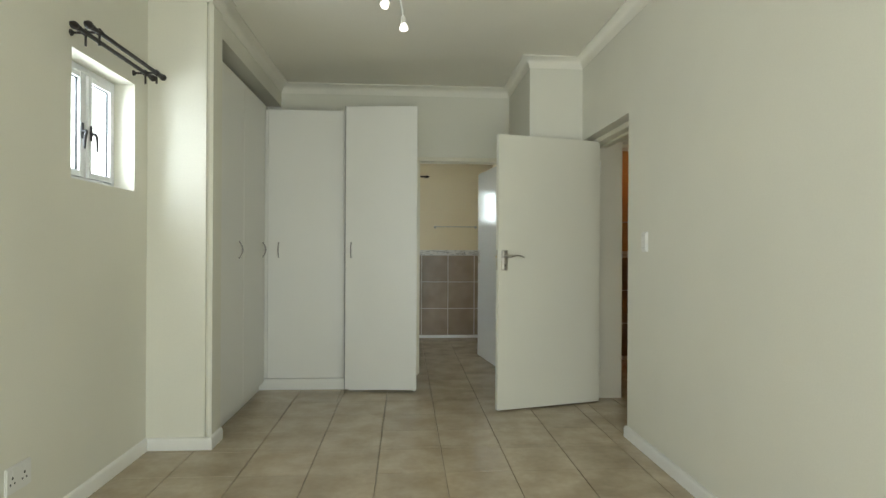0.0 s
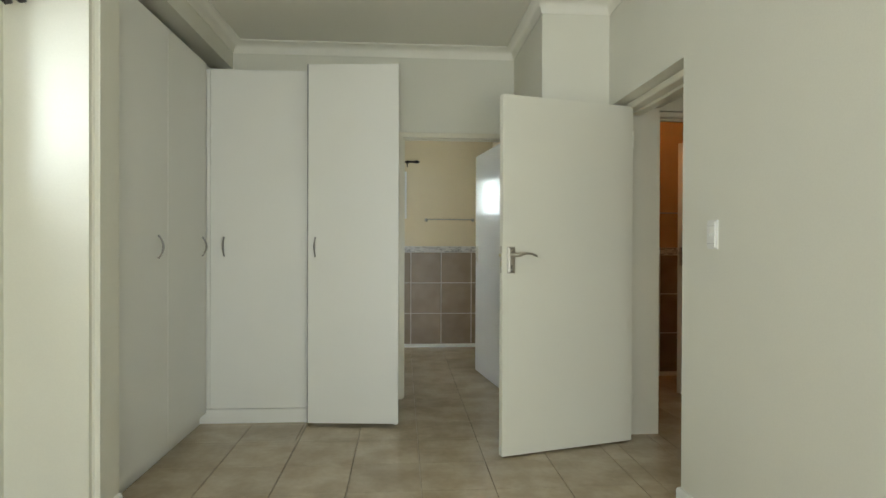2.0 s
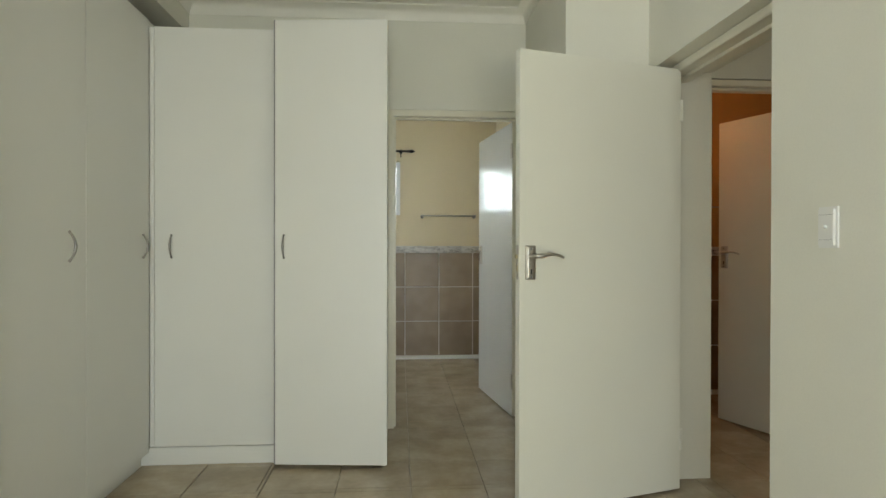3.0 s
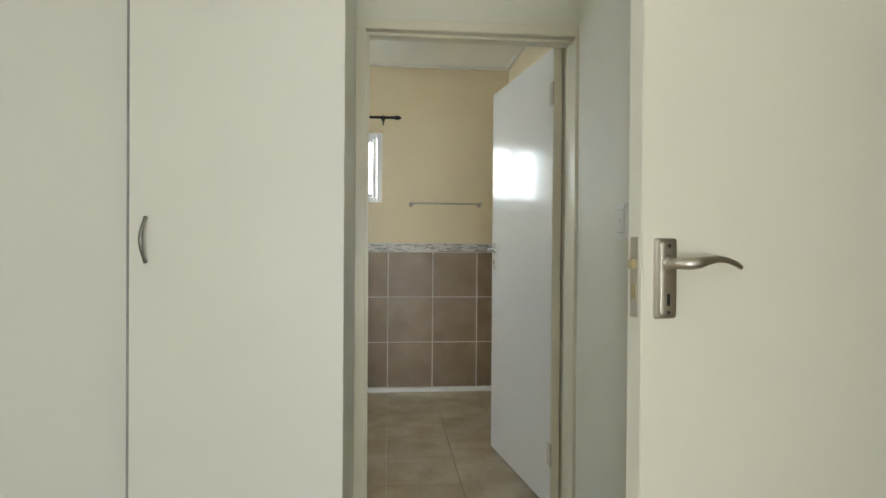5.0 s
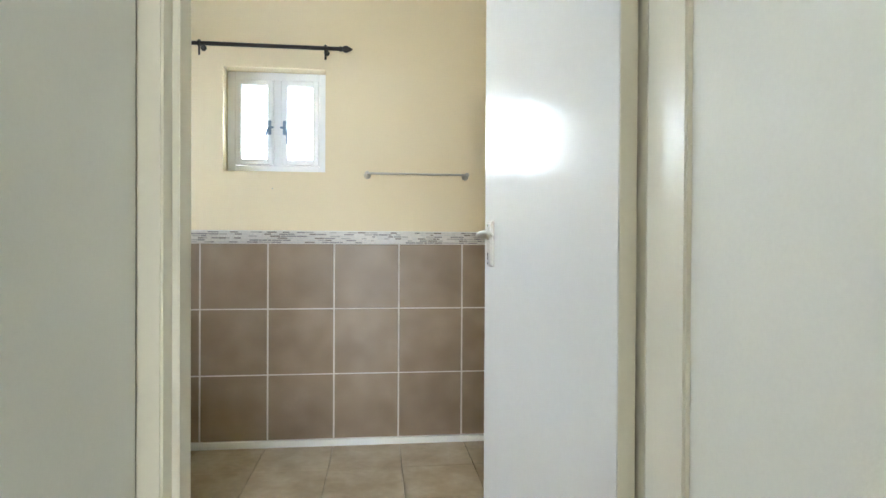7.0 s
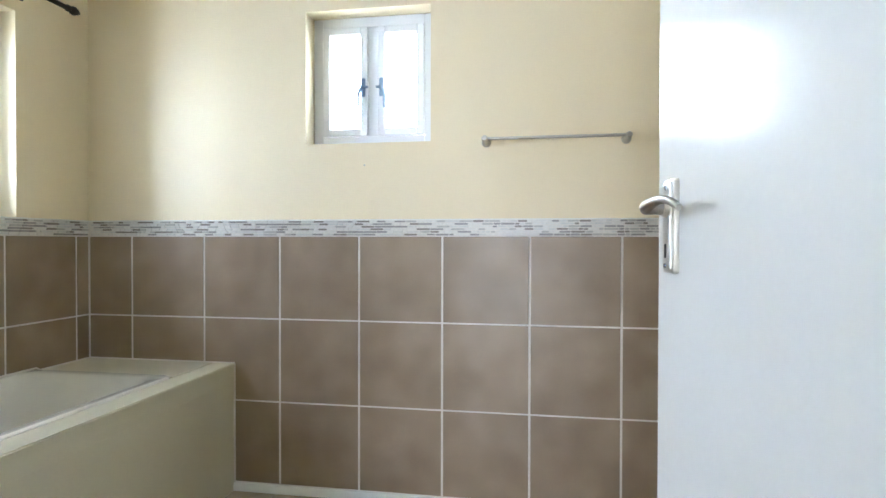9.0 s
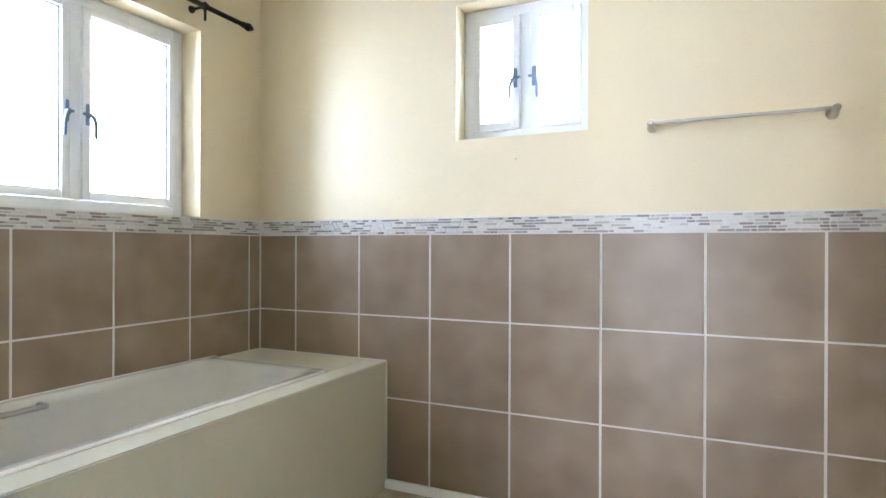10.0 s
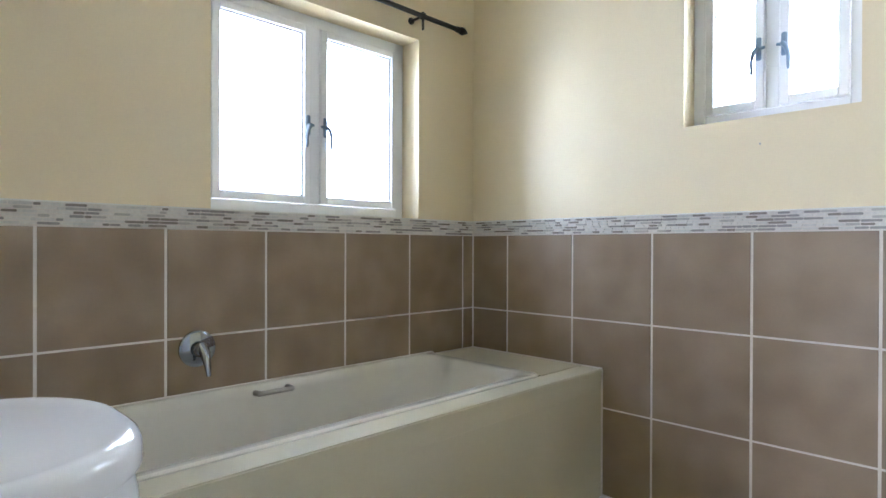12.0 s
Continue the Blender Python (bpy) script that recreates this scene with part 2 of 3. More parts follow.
def wall_x(x0, x1, y0, y1, z1, holes=()):
    rows, at = [], y0
    for a, b, lo, hi in sorted(holes):
        rows.append((x0, at, 0, x1, a, z1))
        if lo > 0:
            rows.append((x0, a, 0, x1, b, lo))
        rows.append((x0, a, hi, x1, b, z1))
        at = b
    rows.append((x0, at, 0, x1, y1, z1))
    return boxes(*rows)


structure("ground", boxes((-400, -400, -0.40, 400, 400, -0.16)), GROUND, "bare pale brown ground around the house", "ground")
structure("floor", boxes((-2.1, -2.45, -0.15, 3.3, 7.75, -0.008)), FLOORGROUT, "brown grout bed under beige floor tiles", "floor")
W_SIDE = (2.468, 3.08, 1.50, 2.095)
# unseen opening added for the left fill lamp
W_LEFT = (-1.6, -0.3, 0.82, 2.08)
structure("wall_west", wall_x(LX - 0.25, LX, -2.45, BACK, CH + 0.15, [W_LEFT, W_SIDE]), WALL, "cream plastered bedroom wall with a small window", "wall")
structure("wall_south", wall_y(REAR - 0.25, REAR, LX, 3.3, CH + 0.15, [(-0.9, 1.10, 0.0, 2.15), (1.7, 3.0, 0.30, 2.2)]), WALL, "cream plastered wall with a wide glazed opening", "wall")
structure("wall_east", wall_x(RX, 1.465, REAR, 4.30, CH + 0.15, [(3.336, 4.296, 0.0, 2.060)]), WALL, "cream plastered bedroom wall with a deep doorway", "wall")
structure("wall_chase", boxes((0.71, 4.30, 0, 1.465, BACK, CH + 0.15)), WALL, "cream plastered boxed-out corner beside the doorway", "wall")
structure("wall_bathroom", wall_y(BACK, BNY, LX - 0.25, 1.465, CH + 0.15, [(-0.192, 0.718, 0.0, 2.062)]), WALL, "cream plastered wall with the bathroom doorway", "wall")
W_SMALL = (-0.650, -0.108, 1.498, 2.06)
W_BIG = (6.178, 7.13, 1.178, 1.99)
structure("wall_north", wall_y(BFY, BFY + 0.25, BLX - 0.27, 3.3, CH + 0.15, [W_SMALL]), BATHWALL, "yellow cream plastered bathroom wall with a small window", "wall")
structure("wall_bath_west", wall_x(BLX - 0.27, BLX, BNY, BFY, CH + 0.15, [W_BIG]), BATHWALL, "yellow cream plastered bathroom wall over the bath", "wall")
structure("wall_bath_east", boxes((BRX, BNY, 0, BRX + 0.12, BFY, CH + 0.15)), BATHWALL, "yellow cream plastered bathroom wall", "wall")
# thin plaster of the bathroom's own colour on its door wall
structure("wall_bath_south", wall_y(BNY, BNY + 0.006, BLX, BRX, BCH, [(-0.195, 0.7205, 0.0, 2.065)]), BATHWALL, "yellow cream plaster around the bathroom door", "wall")
structure("ceiling_bedroom", boxes((-2.1, -2.45, CH, 1.465, BACK, CH + 0.02)), CEIL, "smooth white painted bedroom ceiling", "ceiling")
structure("ceiling_bathroom", boxes((BLX, BNY + 0.007, BCH, BRX, BFY, BCH + 0.02)), CEIL, "smooth white painted bathroom ceiling", "ceiling")
structure("roof", boxes((-2.4, -2.7, CH + 0.15, 3.6, 8.0, CH + 0.25)), OUTWALL, "flat roof slab over the rooms", "roof")

# the pillar and the bulkhead that frame the built-in cupboards
bm = boxes((LX, 3.238, 0, -1.418, 3.43, CH), bevel=0)
es = [e for e in bm.edges if all(abs(v.co.x + 1.418) < 1e-4 and abs(v.co.y - 3.238) < 1e-4 for v in e.verts)]
bmesh.ops.bevel(bm, geom=es, offset=0.03, segments=5, affect='EDGES')
structure("wall_pillar", bm, WALL, "cream plastered nib wall with a rounded corner", "wall", True)
structure("wall_bulkhead", boxes((LX, 3.43, 2.51, -1.435, BACK, CH)), WALL, "cream plastered bulkhead above the cupboards", "wall")

# passage and second bathroom beyond the bedroom door
structure("wall_passage_end", wall_y(4.42, 4.55, 1.465, 3.3, CH + 0.15, [(1.4655, 2.33, 0.0, 2.07)]), WALL, "cream passage wall with a doorway", "wall")
structure("wall_passage_east", boxes((3.3, -2.45, 0, 3.42, 7.75, CH + 0.15)), WALL, "plain cream passage wall", "wall")
structure("wall_second_bath", boxes((1.465, 5.90, 0, 3.3, 6.02, CH + 0.15)), LAMPTINTWALL, "plastered wall of a dim second bathroom, ochre lamplight in its colour", "wall")
structure("wall_second_side", boxes((1.30, 4.55, 0, 1.44, 5.90, CH + 0.15)), LAMPTINTWALL, "plastered side wall of a dim second bathroom, ochre lamplight in its colour", "wall")
structure("ceiling_passage", boxes((1.465, REAR, 2.62, 3.3, 4.42, 2.64)), CEIL, "white passage ceiling", "ceiling")
structure("ceiling_second_bath", boxes((1.44, 4.55, 2.60, 3.3, 5.90, 2.62)), LAMPTINTWALL, "ceiling of a dim second bathroom, ochre lamplight in its colour", "ceiling")

# cornices
cove = [(0, -0.085), (0.006, -0.085), (0.010, -0.072), (0.018, -0.048), (0.036, -0.026), (0.058, -0.014), (0.070, -0.010), (0.070, 0), (0, 0)]
cove = [(o, CH - 0.001 + z) for o, z in cove]
bm = bmesh.new()
sweep(bm, [(RX, REAR), (RX, 4.30), (0.71, 4.30), (0.71, BACK), (-1.435, BACK), (-1.435, 3.432), (-1.418, 3.428), (-1.418, 3.238), (LX, 3.238), (LX, REAR)], cove)
structure("trim_cornice", bm, CORNICE, "white coved plaster cornice along the ceiling", "cornice", True)
bm = bmesh.new()
sweep(bm, [(BRX, BNY + 0.006), (BRX, BFY), (BLX, BFY), (BLX, BNY + 0.006)], [(0, BCH - 0.022), (0.022, BCH - 0.022), (0.026, BCH - 0.001), (0, BCH - 0.001)])
structure("trim_bathroom", bm, CORNICE, "narrow white trim along the bathroom ceiling", "cornice")

# skirtings
skirt = [(0, -0.004), (0.016, -0.004), (0.016, 0.056), (0.012, 0.066), (0.006, 0.071), (0, 0.073)]


def skirting(name, pts):
    b = bmesh.new()
    sweep(b, pts, skirt)
    return structure(name, b, TRIM, "white painted skirting board with a rounded top", "skirting", True)


skirting("baseboard", [(RX, REAR), (RX, 3.336), (1.21, 3.336)])
skirting("baseboard", [(1.468, 4.415), (1.465, 4.30), (1.27, 4.30)][::-1])
skirting("baseboard", [(1.21, 4.30), (0.71, 4.30), (0.71, 5.20)])
skirting("baseboard", [(-1.418, 3.43), (-1.418, 3.238), (LX, 3.238), (LX, REAR)])

# ---- door frames ----


def door_frame(name, x0, x1, y0, y1, top, label, mat=FRAMEPAINT, w=0.04, w2=None):
    w2 = w2 or w
    t = thing(name, pose(0, 0, 0), label, "door frame", kind="structure")
    for nm, r in (("jamb", (x0, y0, -0.006, x0 + w, y1, top)), ("jamb", (x1 - w2, y0, -0.006, x1, y1, top)), ("header", (x0, y0, top, x1, y1, top + w))):
        part(nm, boxes(r, bevel=0.004), mat, t)
    ym = (y0 + y1) / 2
    for nm, r in (("stop", (x0 + w, ym - 0.03, 0, x0 + w + 0.012, ym + 0.0, top)), ("stop", (x0 + w, ym - 0.03, top - 0.012, x1 - w2, ym, top - 0.0005))):
        part(nm, boxes(r, bevel=0.002), mat, t)
    return t


door_frame("door_frame", -0.190, 0.716, BACK - 0.012, BNY + 0.004, 2.018, "cream painted frame of the bathroom doorway", w2=0.018)
door_frame("door_frame", 1.468, 2.327, 4.41, 4.56, 2.03, "cream painted frame of the passage doorway", w=0.032)
# rebate that the bathroom door shuts into, past its hinge edge
structure("trim_rebate", boxes((0.700, BNY + 0.0075, -0.004, 0.716, BNY + 0.070, 2.05), bevel=0.002), FRAMEPAINT, "cream painted rebate of the bathroom door frame", "trim")
# the bedroom frame lies along y
t = thing("door_frame", pose(0, 0, 0), "cream painted frame in the deep bedroom doorway", "door frame", kind="structure")
part("jamb", boxes((1.215, 3.339, -0.006, 1.335, 3.374, 2.020), bevel=0.004), FRAMEPAINT, t)
part("jamb", boxes((1.215, 4.262, -0.006, 1.250, 4.294, 2.020), bevel=0.004), FRAMEPAINT, t)
part("header", boxes((1.215, 3.339, 2.020, 1.335, 4.294, 2.058), bevel=0.004), FRAMEPAINT, t)
part("stop", boxes((1.275, 3.374, 2.004, 1.335, 4.294, 2.019), bevel=0.003), FRAMEPAINT, t)

# ---- doors ----


def lever_set(parent, x, z, y, s):
    """A plate with a curved lever on the face at y; s = -1 for a front face."""
    def slab(rows):
        b = bmesh.new()
        loft(b, [[(x + u, y + s * off, z + v) for u, v, q in ring(-w, w, -hh, hh, 0, r, 5)] for w, hh, off, r in rows])
        return b

    plate = part("door_handle", slab([(0.024, 0.074, 0.0, 0.006), (0.024, 0.074, 0.006, 0.006), (0.0225, 0.0725, 0.0085, 0.006), (0.020, 0.070, 0.0092, 0.005)]), STEEL, parent, "brushed nickel lever handle on a long plate")
    part("raised_rib", slab([(0.0165, 0.069, 0.009, 0.006), (0.0160, 0.0685, 0.0110, 0.006), (0.0135, 0.066, 0.0122, 0.005), (0.008, 0.060, 0.0126, 0.004)]), STEEL, plate)
    b = bmesh.new()
    tube(b, [(x, y + s * 0.0115, z + 0.028), (x, y + s * 0.0135, z + 0.028), (x, y + s * 0.018, z + 0.028)], [0.0155, 0.0150, 0.0125], 20)
    part("rose", b, STEEL, plate)
    b = bmesh.new()
    pts = [(x, y + s * 0.017, z + 0.028), (x + 0.001, y + s * 0.030, z + 0.028), (x + 0.005, y + s * 0.041, z + 0.028), (x + 0.016, y + s * 0.049, z + 0.0285), (x + 0.034, y + s * 0.051, z + 0.030), (x + 0.055, y + s * 0.050, z + 0.034),
           (x + 0.080, y + s * 0.048, z + 0.0365), (x + 0.105, y + s * 0.047, z + 0.034), (x + 0.128, y + s * 0.046, z + 0.027), (x + 0.141, y + s * 0.045, z + 0.021)]
    tube(b, pts, [0.0110, 0.0100, 0.0100, 0.0110, 0.0110, 0.0085, 0.0065, 0.0058, 0.0058, 0.0050], 14, 0.85)
    part("lever", b, STEEL, plate)
    b = boxes((x - 0.003, min(y + s * 0.012, y + s * 0.0135), z - 0.050, x + 0.003, max(y + s * 0.012, y + s * 0.0135), z - 0.028))
    part("keyhole", b, KEYHOLE, plate)
    for dz in (0.060, -0.062):
        b = bmesh.new()
        tube(b, [(x, y + s * 0.011, z + dz), (x, y + s * 0.0145, z + dz)], [0.0045, 0.0035], 10)
        part("screw", b, CHROME, plate)


def door_leaf(name, m, width, paint, label, height=2.032, leafw=0.006, backset=0.050, hinges=STEEL):
    t = thing(name, m, label, "door", kind="structure")
    part("leaf", boxes((0, 0, 0.012, width, 0.04, height), bevel=0.002), paint, t)
    for y, s in ((0.0, -1), (0.04, 1)):
        lever_set(t, backset, 1.108, y, s)
    lock = part("lock_plate", boxes((-0.0015, 0.010, 1.036, 0.002, 0.030, 1.184)), STEEL, t, "steel lock strip in the edge")
    part("latch", boxes((-0.012, 0.014, 1.125, 0.0, 0.026, 1.143), bevel=0.002), BRASS, lock, "brass latch bolt")
    part("bolt", boxes((-0.003, 0.014, 1.070, 0.0, 0.026, 1.098)), BRASS, lock, "brass dead bolt")
    for z in (0.20, 1.78):
        b = bmesh.new()
        tube(b, [(width + 0.004, -0.003, z), (width + 0.004, -0.003, z + 0.10)], 0.0055, 10)
        box(b, width - leafw, -0.002, z, width + 0.004, 0.0015, z + 0.10)
        part("hinge", b, hinges, t, "butt hinge painted over" if hinges is DOORPAINT else "steel butt hinge")
    return t


door_leaf("door_1", pose(0.401, 3.925, 0, rz=15.6), 0.866, DOORPAINT, "cream flush bedroom door standing open with a nickel lever", 2.03, hinges=DOORPAINT)
door2 = door_leaf("door_2", pose(0.537, 6.190, 0, rz=-81.85), 0.822, GLOSSDOOR, "white gloss bathroom door standing wide open", 2.028, 0.034, 0.068)
part("door_edge", boxes((0.8223, 0.001, 0.014, 0.8240, 0.039, 2.026)), FRAMEPAINT, door2, "cream painted hinge edge")
door_leaf("door_3", pose(2.05, 5.25, 0, rz=-69.0), 0.78, DOORPAINT, "cream door open into the dim second bathroom", 2.012)

# ---- windows ----


def window(name, m, w, h, label, handle=BLACK, seal=SEAL, f=0.035, reach=0.6):
    """Two side-hung casements; local x along the wall, y into the room (negative), origin at the lower left of the opening."""
    t = thing(name, m, label, "window", kind="structure")
    fr = bmesh.new()
    for r in ((0, 0, 0, f, 0.05, h), (w - f, 0, 0, w, 0.05, h), (f, 0, 0, w - f, 0.05, f), (f, 0, h - f, w - f, 0.05, h), (w / 2 - 0.022, 0, f, w / 2 + 0.022, 0.05, h - f)):
        box(fr, *r, bevel=0.003, seg=1)
    part("window_frame", fr, ALU, t, "white aluminium frame")
    for k in (0, 1):
        a = f + 0.002 if k == 0 else w / 2 + 0.024
        b = w / 2 - 0.024 if k == 0 else w - f - 0.002
        lo, hi, s = f + 0.002, h - f - 0.002, 0.030
        sash = bmesh.new()
        for r in ((a, -0.012, lo, a + s, 0.032, hi), (b - s, -0.012, lo, b, 0.032, hi), (a + s, -0.012, lo, b - s, 0.032, lo + s), (a + s, -0.012, hi - s, b - s, 0.032, hi)):
            box(sash, *r, bevel=0.003, seg=1)
        c = part("casement", sash, ALU, t, "white aluminium casement")
        g = bmesh.new()
        e = 0.004
        for r in ((a + s, 0.003, lo + s, a + s + e, 0.012, hi - s), (b - s - e, 0.003, lo + s, b - s, 0.012, hi - s), (a + s, 0.003, lo + s, b - s, 0.012, lo + s + e), (a + s, 0.003, hi - s - e, b - s, 0.012, hi - s)):
            box(g, *r)
        part("gasket", g, seal, c)
        p = part("pane", boxes((a + s, 0.008, lo + s, b - s, 0.013, hi - s)), GLASS, c, "clear glass pane")
        p.visible_shadow = False
        hx = w / 2 + (-0.040 if k == 0 else 0.040)
        sg = -1 if k == 0 else 1
        zc = h * 0.44
        hb = bmesh.new()
        box(hb, hx - 0.009, -0.020, zc - 0.035, hx + 0.009, -0.0125, zc + 0.045, bevel=0.003)
        tube(hb, [(hx, -0.018, zc), (hx, -0.018 - 0.027 * reach, zc + 0.002), (hx + sg * 0.010, -0.018 - 0.034 * reach, zc - 0.010), (hx + sg * 0.018, -0.018 - 0.032 * reach, zc - 0.040),
                  (hx + sg * 0.017, -0.018 - 0.030 * reach, zc - 0.074), (hx + sg * 0.019, -0.018 - 0.030 * reach, zc - 0.088)], [0.009, 0.009, 0.008, 0.0065, 0.0055, 0.005], 10)
        tube(hb, [(hx, -0.022, zc + 0.004), (hx - sg * 0.022, -0.022, zc + 0.006)], [0.007, 0.005], 8)
        part("casement_handle", hb, handle, c, "dark casement fastener")
    return t


# the opening's lower left corner as seen from the room
window("window_1", pose(-1.895, 2.468, 1.50, rz=90), 0.612, 0.595, "small white aluminium window with two closed casements")
window("window_2", pose(-0.650, 7.592, 1.498), 0.542, 0.562, "small white bathroom window with two closed casements", handle=FLAREBLUE, seal=ALU, f=0.044)
window("window_3", pose(-1.81, 6.178, 1.178, rz=90), 0.952, 0.812, "wide white bathroom window over the bath", handle=FLAREBLUE, seal=SEAMGREY, f=0.044)
window("window_4", pose(1.10, -2.30, 0.0, rz=180), 2.0, 2.15, "wide white glazed door behind the room", handle=ALU)


def rod(name, a, b, wall, label, rosette=0.016, r=0.0105, ends=(True, True), brackets=()):
    """A curtain rod from a to b with spear finials and brackets back to the wall."""
    a, b = Vector(a), Vector(b)
    d = (b - a).normalized()
    t = thing(name, pose(*a), label, "curtain rod")
    b2 = bmesh.new()
    tube(b2, [Vector(), b - a], r, 14)
    part("bar", b2, IRON, t)
    for p, s, on in ((Vector(), -d, ends[0]), (b - a, d, ends[1])):
        if on:
            f = bmesh.new()
            tube(f, [p - s * 0.004, p + s * 0.006, p + s * 0.010, p + s * 0.020, p + s * 0.034, p + s * 0.055, p + s * 0.066], [0.014, 0.014, 0.010, 0.017, 0.0185, 0.009, 0.002], 14)
            part("finial", f, IRON, t, "dark spear-shaped finial")
    for k in brackets:
        p = d * k
        w = wall - a
        n = Vector((w.x, 0, 0)) if abs(d.y) > 0.5 else Vector((0, w.y, 0))
        f = bmesh.new()
        tube(f, [p, p + n], 0.006, 8)
        tube(f, [p + n * 0.9, p + n], [rosette * 0.88, rosette], 12)
        tube(f, [p + Vector((0, 0, -0.060)), p + Vector((0, 0, 0.018))], 0.0055, 8)
        tube(f, [p - d * 0.007, p + d * 0.007], r + 0.005, 14)
        part("bracket", f, IRON, t)
    return t


rod("curtain_rod", (-1.72, 2.40, 2.155), (-1.72, 3.125, 2.155), Vector((LX, 0, 0)), "dark bronze curtain rod with spear finials above the window", brackets=(0.06, 0.66))
rod("curtain_rod", (-1.66, 2.40, 2.158), (-1.66, 3.115, 2.158), Vector((-1.71, 0, 0)), "dark bronze second curtain rod in front of the other", rosette=0.007, brackets=(0.06, 0.66))
rod("curtain_rod", (-0.84, 7.42, 2.15), (-0.025, 7.42, 2.15), Vector((0, BFY, 0)), "dark bronze curtain rod above the small bathroom window", brackets=(0.09, 0.738))
rod("curtain_rod", (-1.62, 5.95, 2.062), (-1.62, 7.30, 2.062), Vector((BLX, 0, 0)), "dark bronze curtain rod above the bath window", brackets=(0.12, 1.13))

# a pull cord left hanging on the window catch
t = thing("pull_cord", pose(-1.845, 2.515, 1.52), "thin white pull cord with a clear plastic toggle", "cord")
b = bmesh.new()
tube(b, [(0, 0.035, 0.22), (0.006, 0.012, 0.12), (0.008, 0.0, 0.06)], 0.0016, 6)
tube(b, [(0, -0.015, 0.24), (0.006, 0.004, 0.13), (0.008, 0.008, 0.055)], 0.0016, 6)
part("cord", b, PLASTIC, t)
b = bmesh.new()
tube(b, [(0.008, 0.004, 0.066), (0.008, 0.004, 0.052), (0.008, 0.004, 0.030), (0.008, 0.004, 0.012)], [0.004, 0.012, 0.014, 0.005], 10)
part("toggle", b, ALU, t, "clear plastic toggle")

# ---- built-in cupboards ----


def bow_handle(parent, p, out, name="handle"):
    """A small arched pull; p its middle on the door, out the way it stands off."""
    p, o = Vector(p), Vector(out)
    b = bmesh.new()
    pts, rad = [], []
    for k in range(11):
        u = k / 5 - 1
        pts.append(p + o * (0.026 * (1 - u * u) + 0.002) + Vector((0, 0, 0.062 * u)))
        rad.append(0.0065 - 0.0025 * abs(u) + (0.002 if abs(u) > 0.85 else 0))
    tube(b, pts, rad, 10)
    return part(name, b, NICKEL, parent, "satin nickel bow handle")


cup = thing("wardrobe", pose(0, 0, 0), "white melamine built-in wardrobe with two tall doors", "wardrobe", "built-in wardrobes")
part("carcass", boxes((LX + 0.003, 3.433, 0.090, -1.470, BACK - 0.003, 2.395)), BOARD, cup)
part("plinth", boxes((-1.52, 3.433, -0.004, -1.490, 4.67, 0.089), bevel=0.002), BOARD, cup)
part("filler", boxes((-1.469, 3.433, 0.090, -1.449, 3.458, 2.395), bevel=0.002), BOARD, cup)
for y0, y1, hy in ((3.461, 4.048, 3.918), (4.052, 4.672, 4.593)):
    d = part("door", boxes((-1.4685, y0, 0.070, -1.450, y1, 2.385), bevel=0.0015), BOARD, cup)
    bow_handle(d, (-1.450, hy, 1.175), (1, 0, 0))

cup = thing("wardrobe", pose(0, 0, 0), "white melamine corner wardrobe with one tall door", "wardrobe", "built-in wardrobes")
part("carcass", boxes((-1.462, 4.697, 0.094, -0.812, BACK - 0.003, 2.355)), BOARD, cup)
part("plinth", boxes((-1.519, 4.672, -0.004, -0.782, 4.695, 0.093), bevel=0.002), BOARD, cup)
part("filler", boxes((-1.449, 4.677, 0.096, -1.426, 4.6965, 2.350), bevel=0.0015), BOARD, cup)
d = part("door", boxes((-1.424, 4.677, 0.096, -0.788, 4.6965, 2.352), bevel=0.0015), BOARD, cup)
bow_handle(d, (-1.336, 4.677, 1.175), (0, -1, 0))

cup = thing("wardrobe", pose(0, 0, 0), "white melamine wardrobe with a full-length proud door", "wardrobe", "built-in wardrobes")
part("carcass", boxes((-0.745, 4.640, 0.0, -0.206, BACK - 0.003, 2.355)), BOARD, cup)
part("side_panel", boxes((-0.205, 4.575, -0.004, -0.188, BACK - 0.014, 2.355), bevel=0.001), PANEL, cup, "grey-white end panel with screw caps")
d = part("door", boxes((-0.592, 0.0, 0.022, 0.0, 0.019, 2.368), bevel=0.0015), BOARD, cup)
part("edge_strip", boxes((-0.5995, 0.0005, 0.022, -0.5922, 0.0185, 2.368), bevel=0.001), EDGEGREY, d, "worn dark grey edge strip")
d.matrix_world = pose(-0.180, 4.522, 0, rz=-5.5)
bow_handle(d, (-0.545, 0, 1.175), (0, -1, 0))
for z in (1.032, 1.313):
    b = bmesh.new()
    tube(b, [(-0.1885, 4.586, z), (-0.186, 4.586, z)], [0.008, 0.007], 12)
    part("screw_cap", b, PLASTIC, cup)

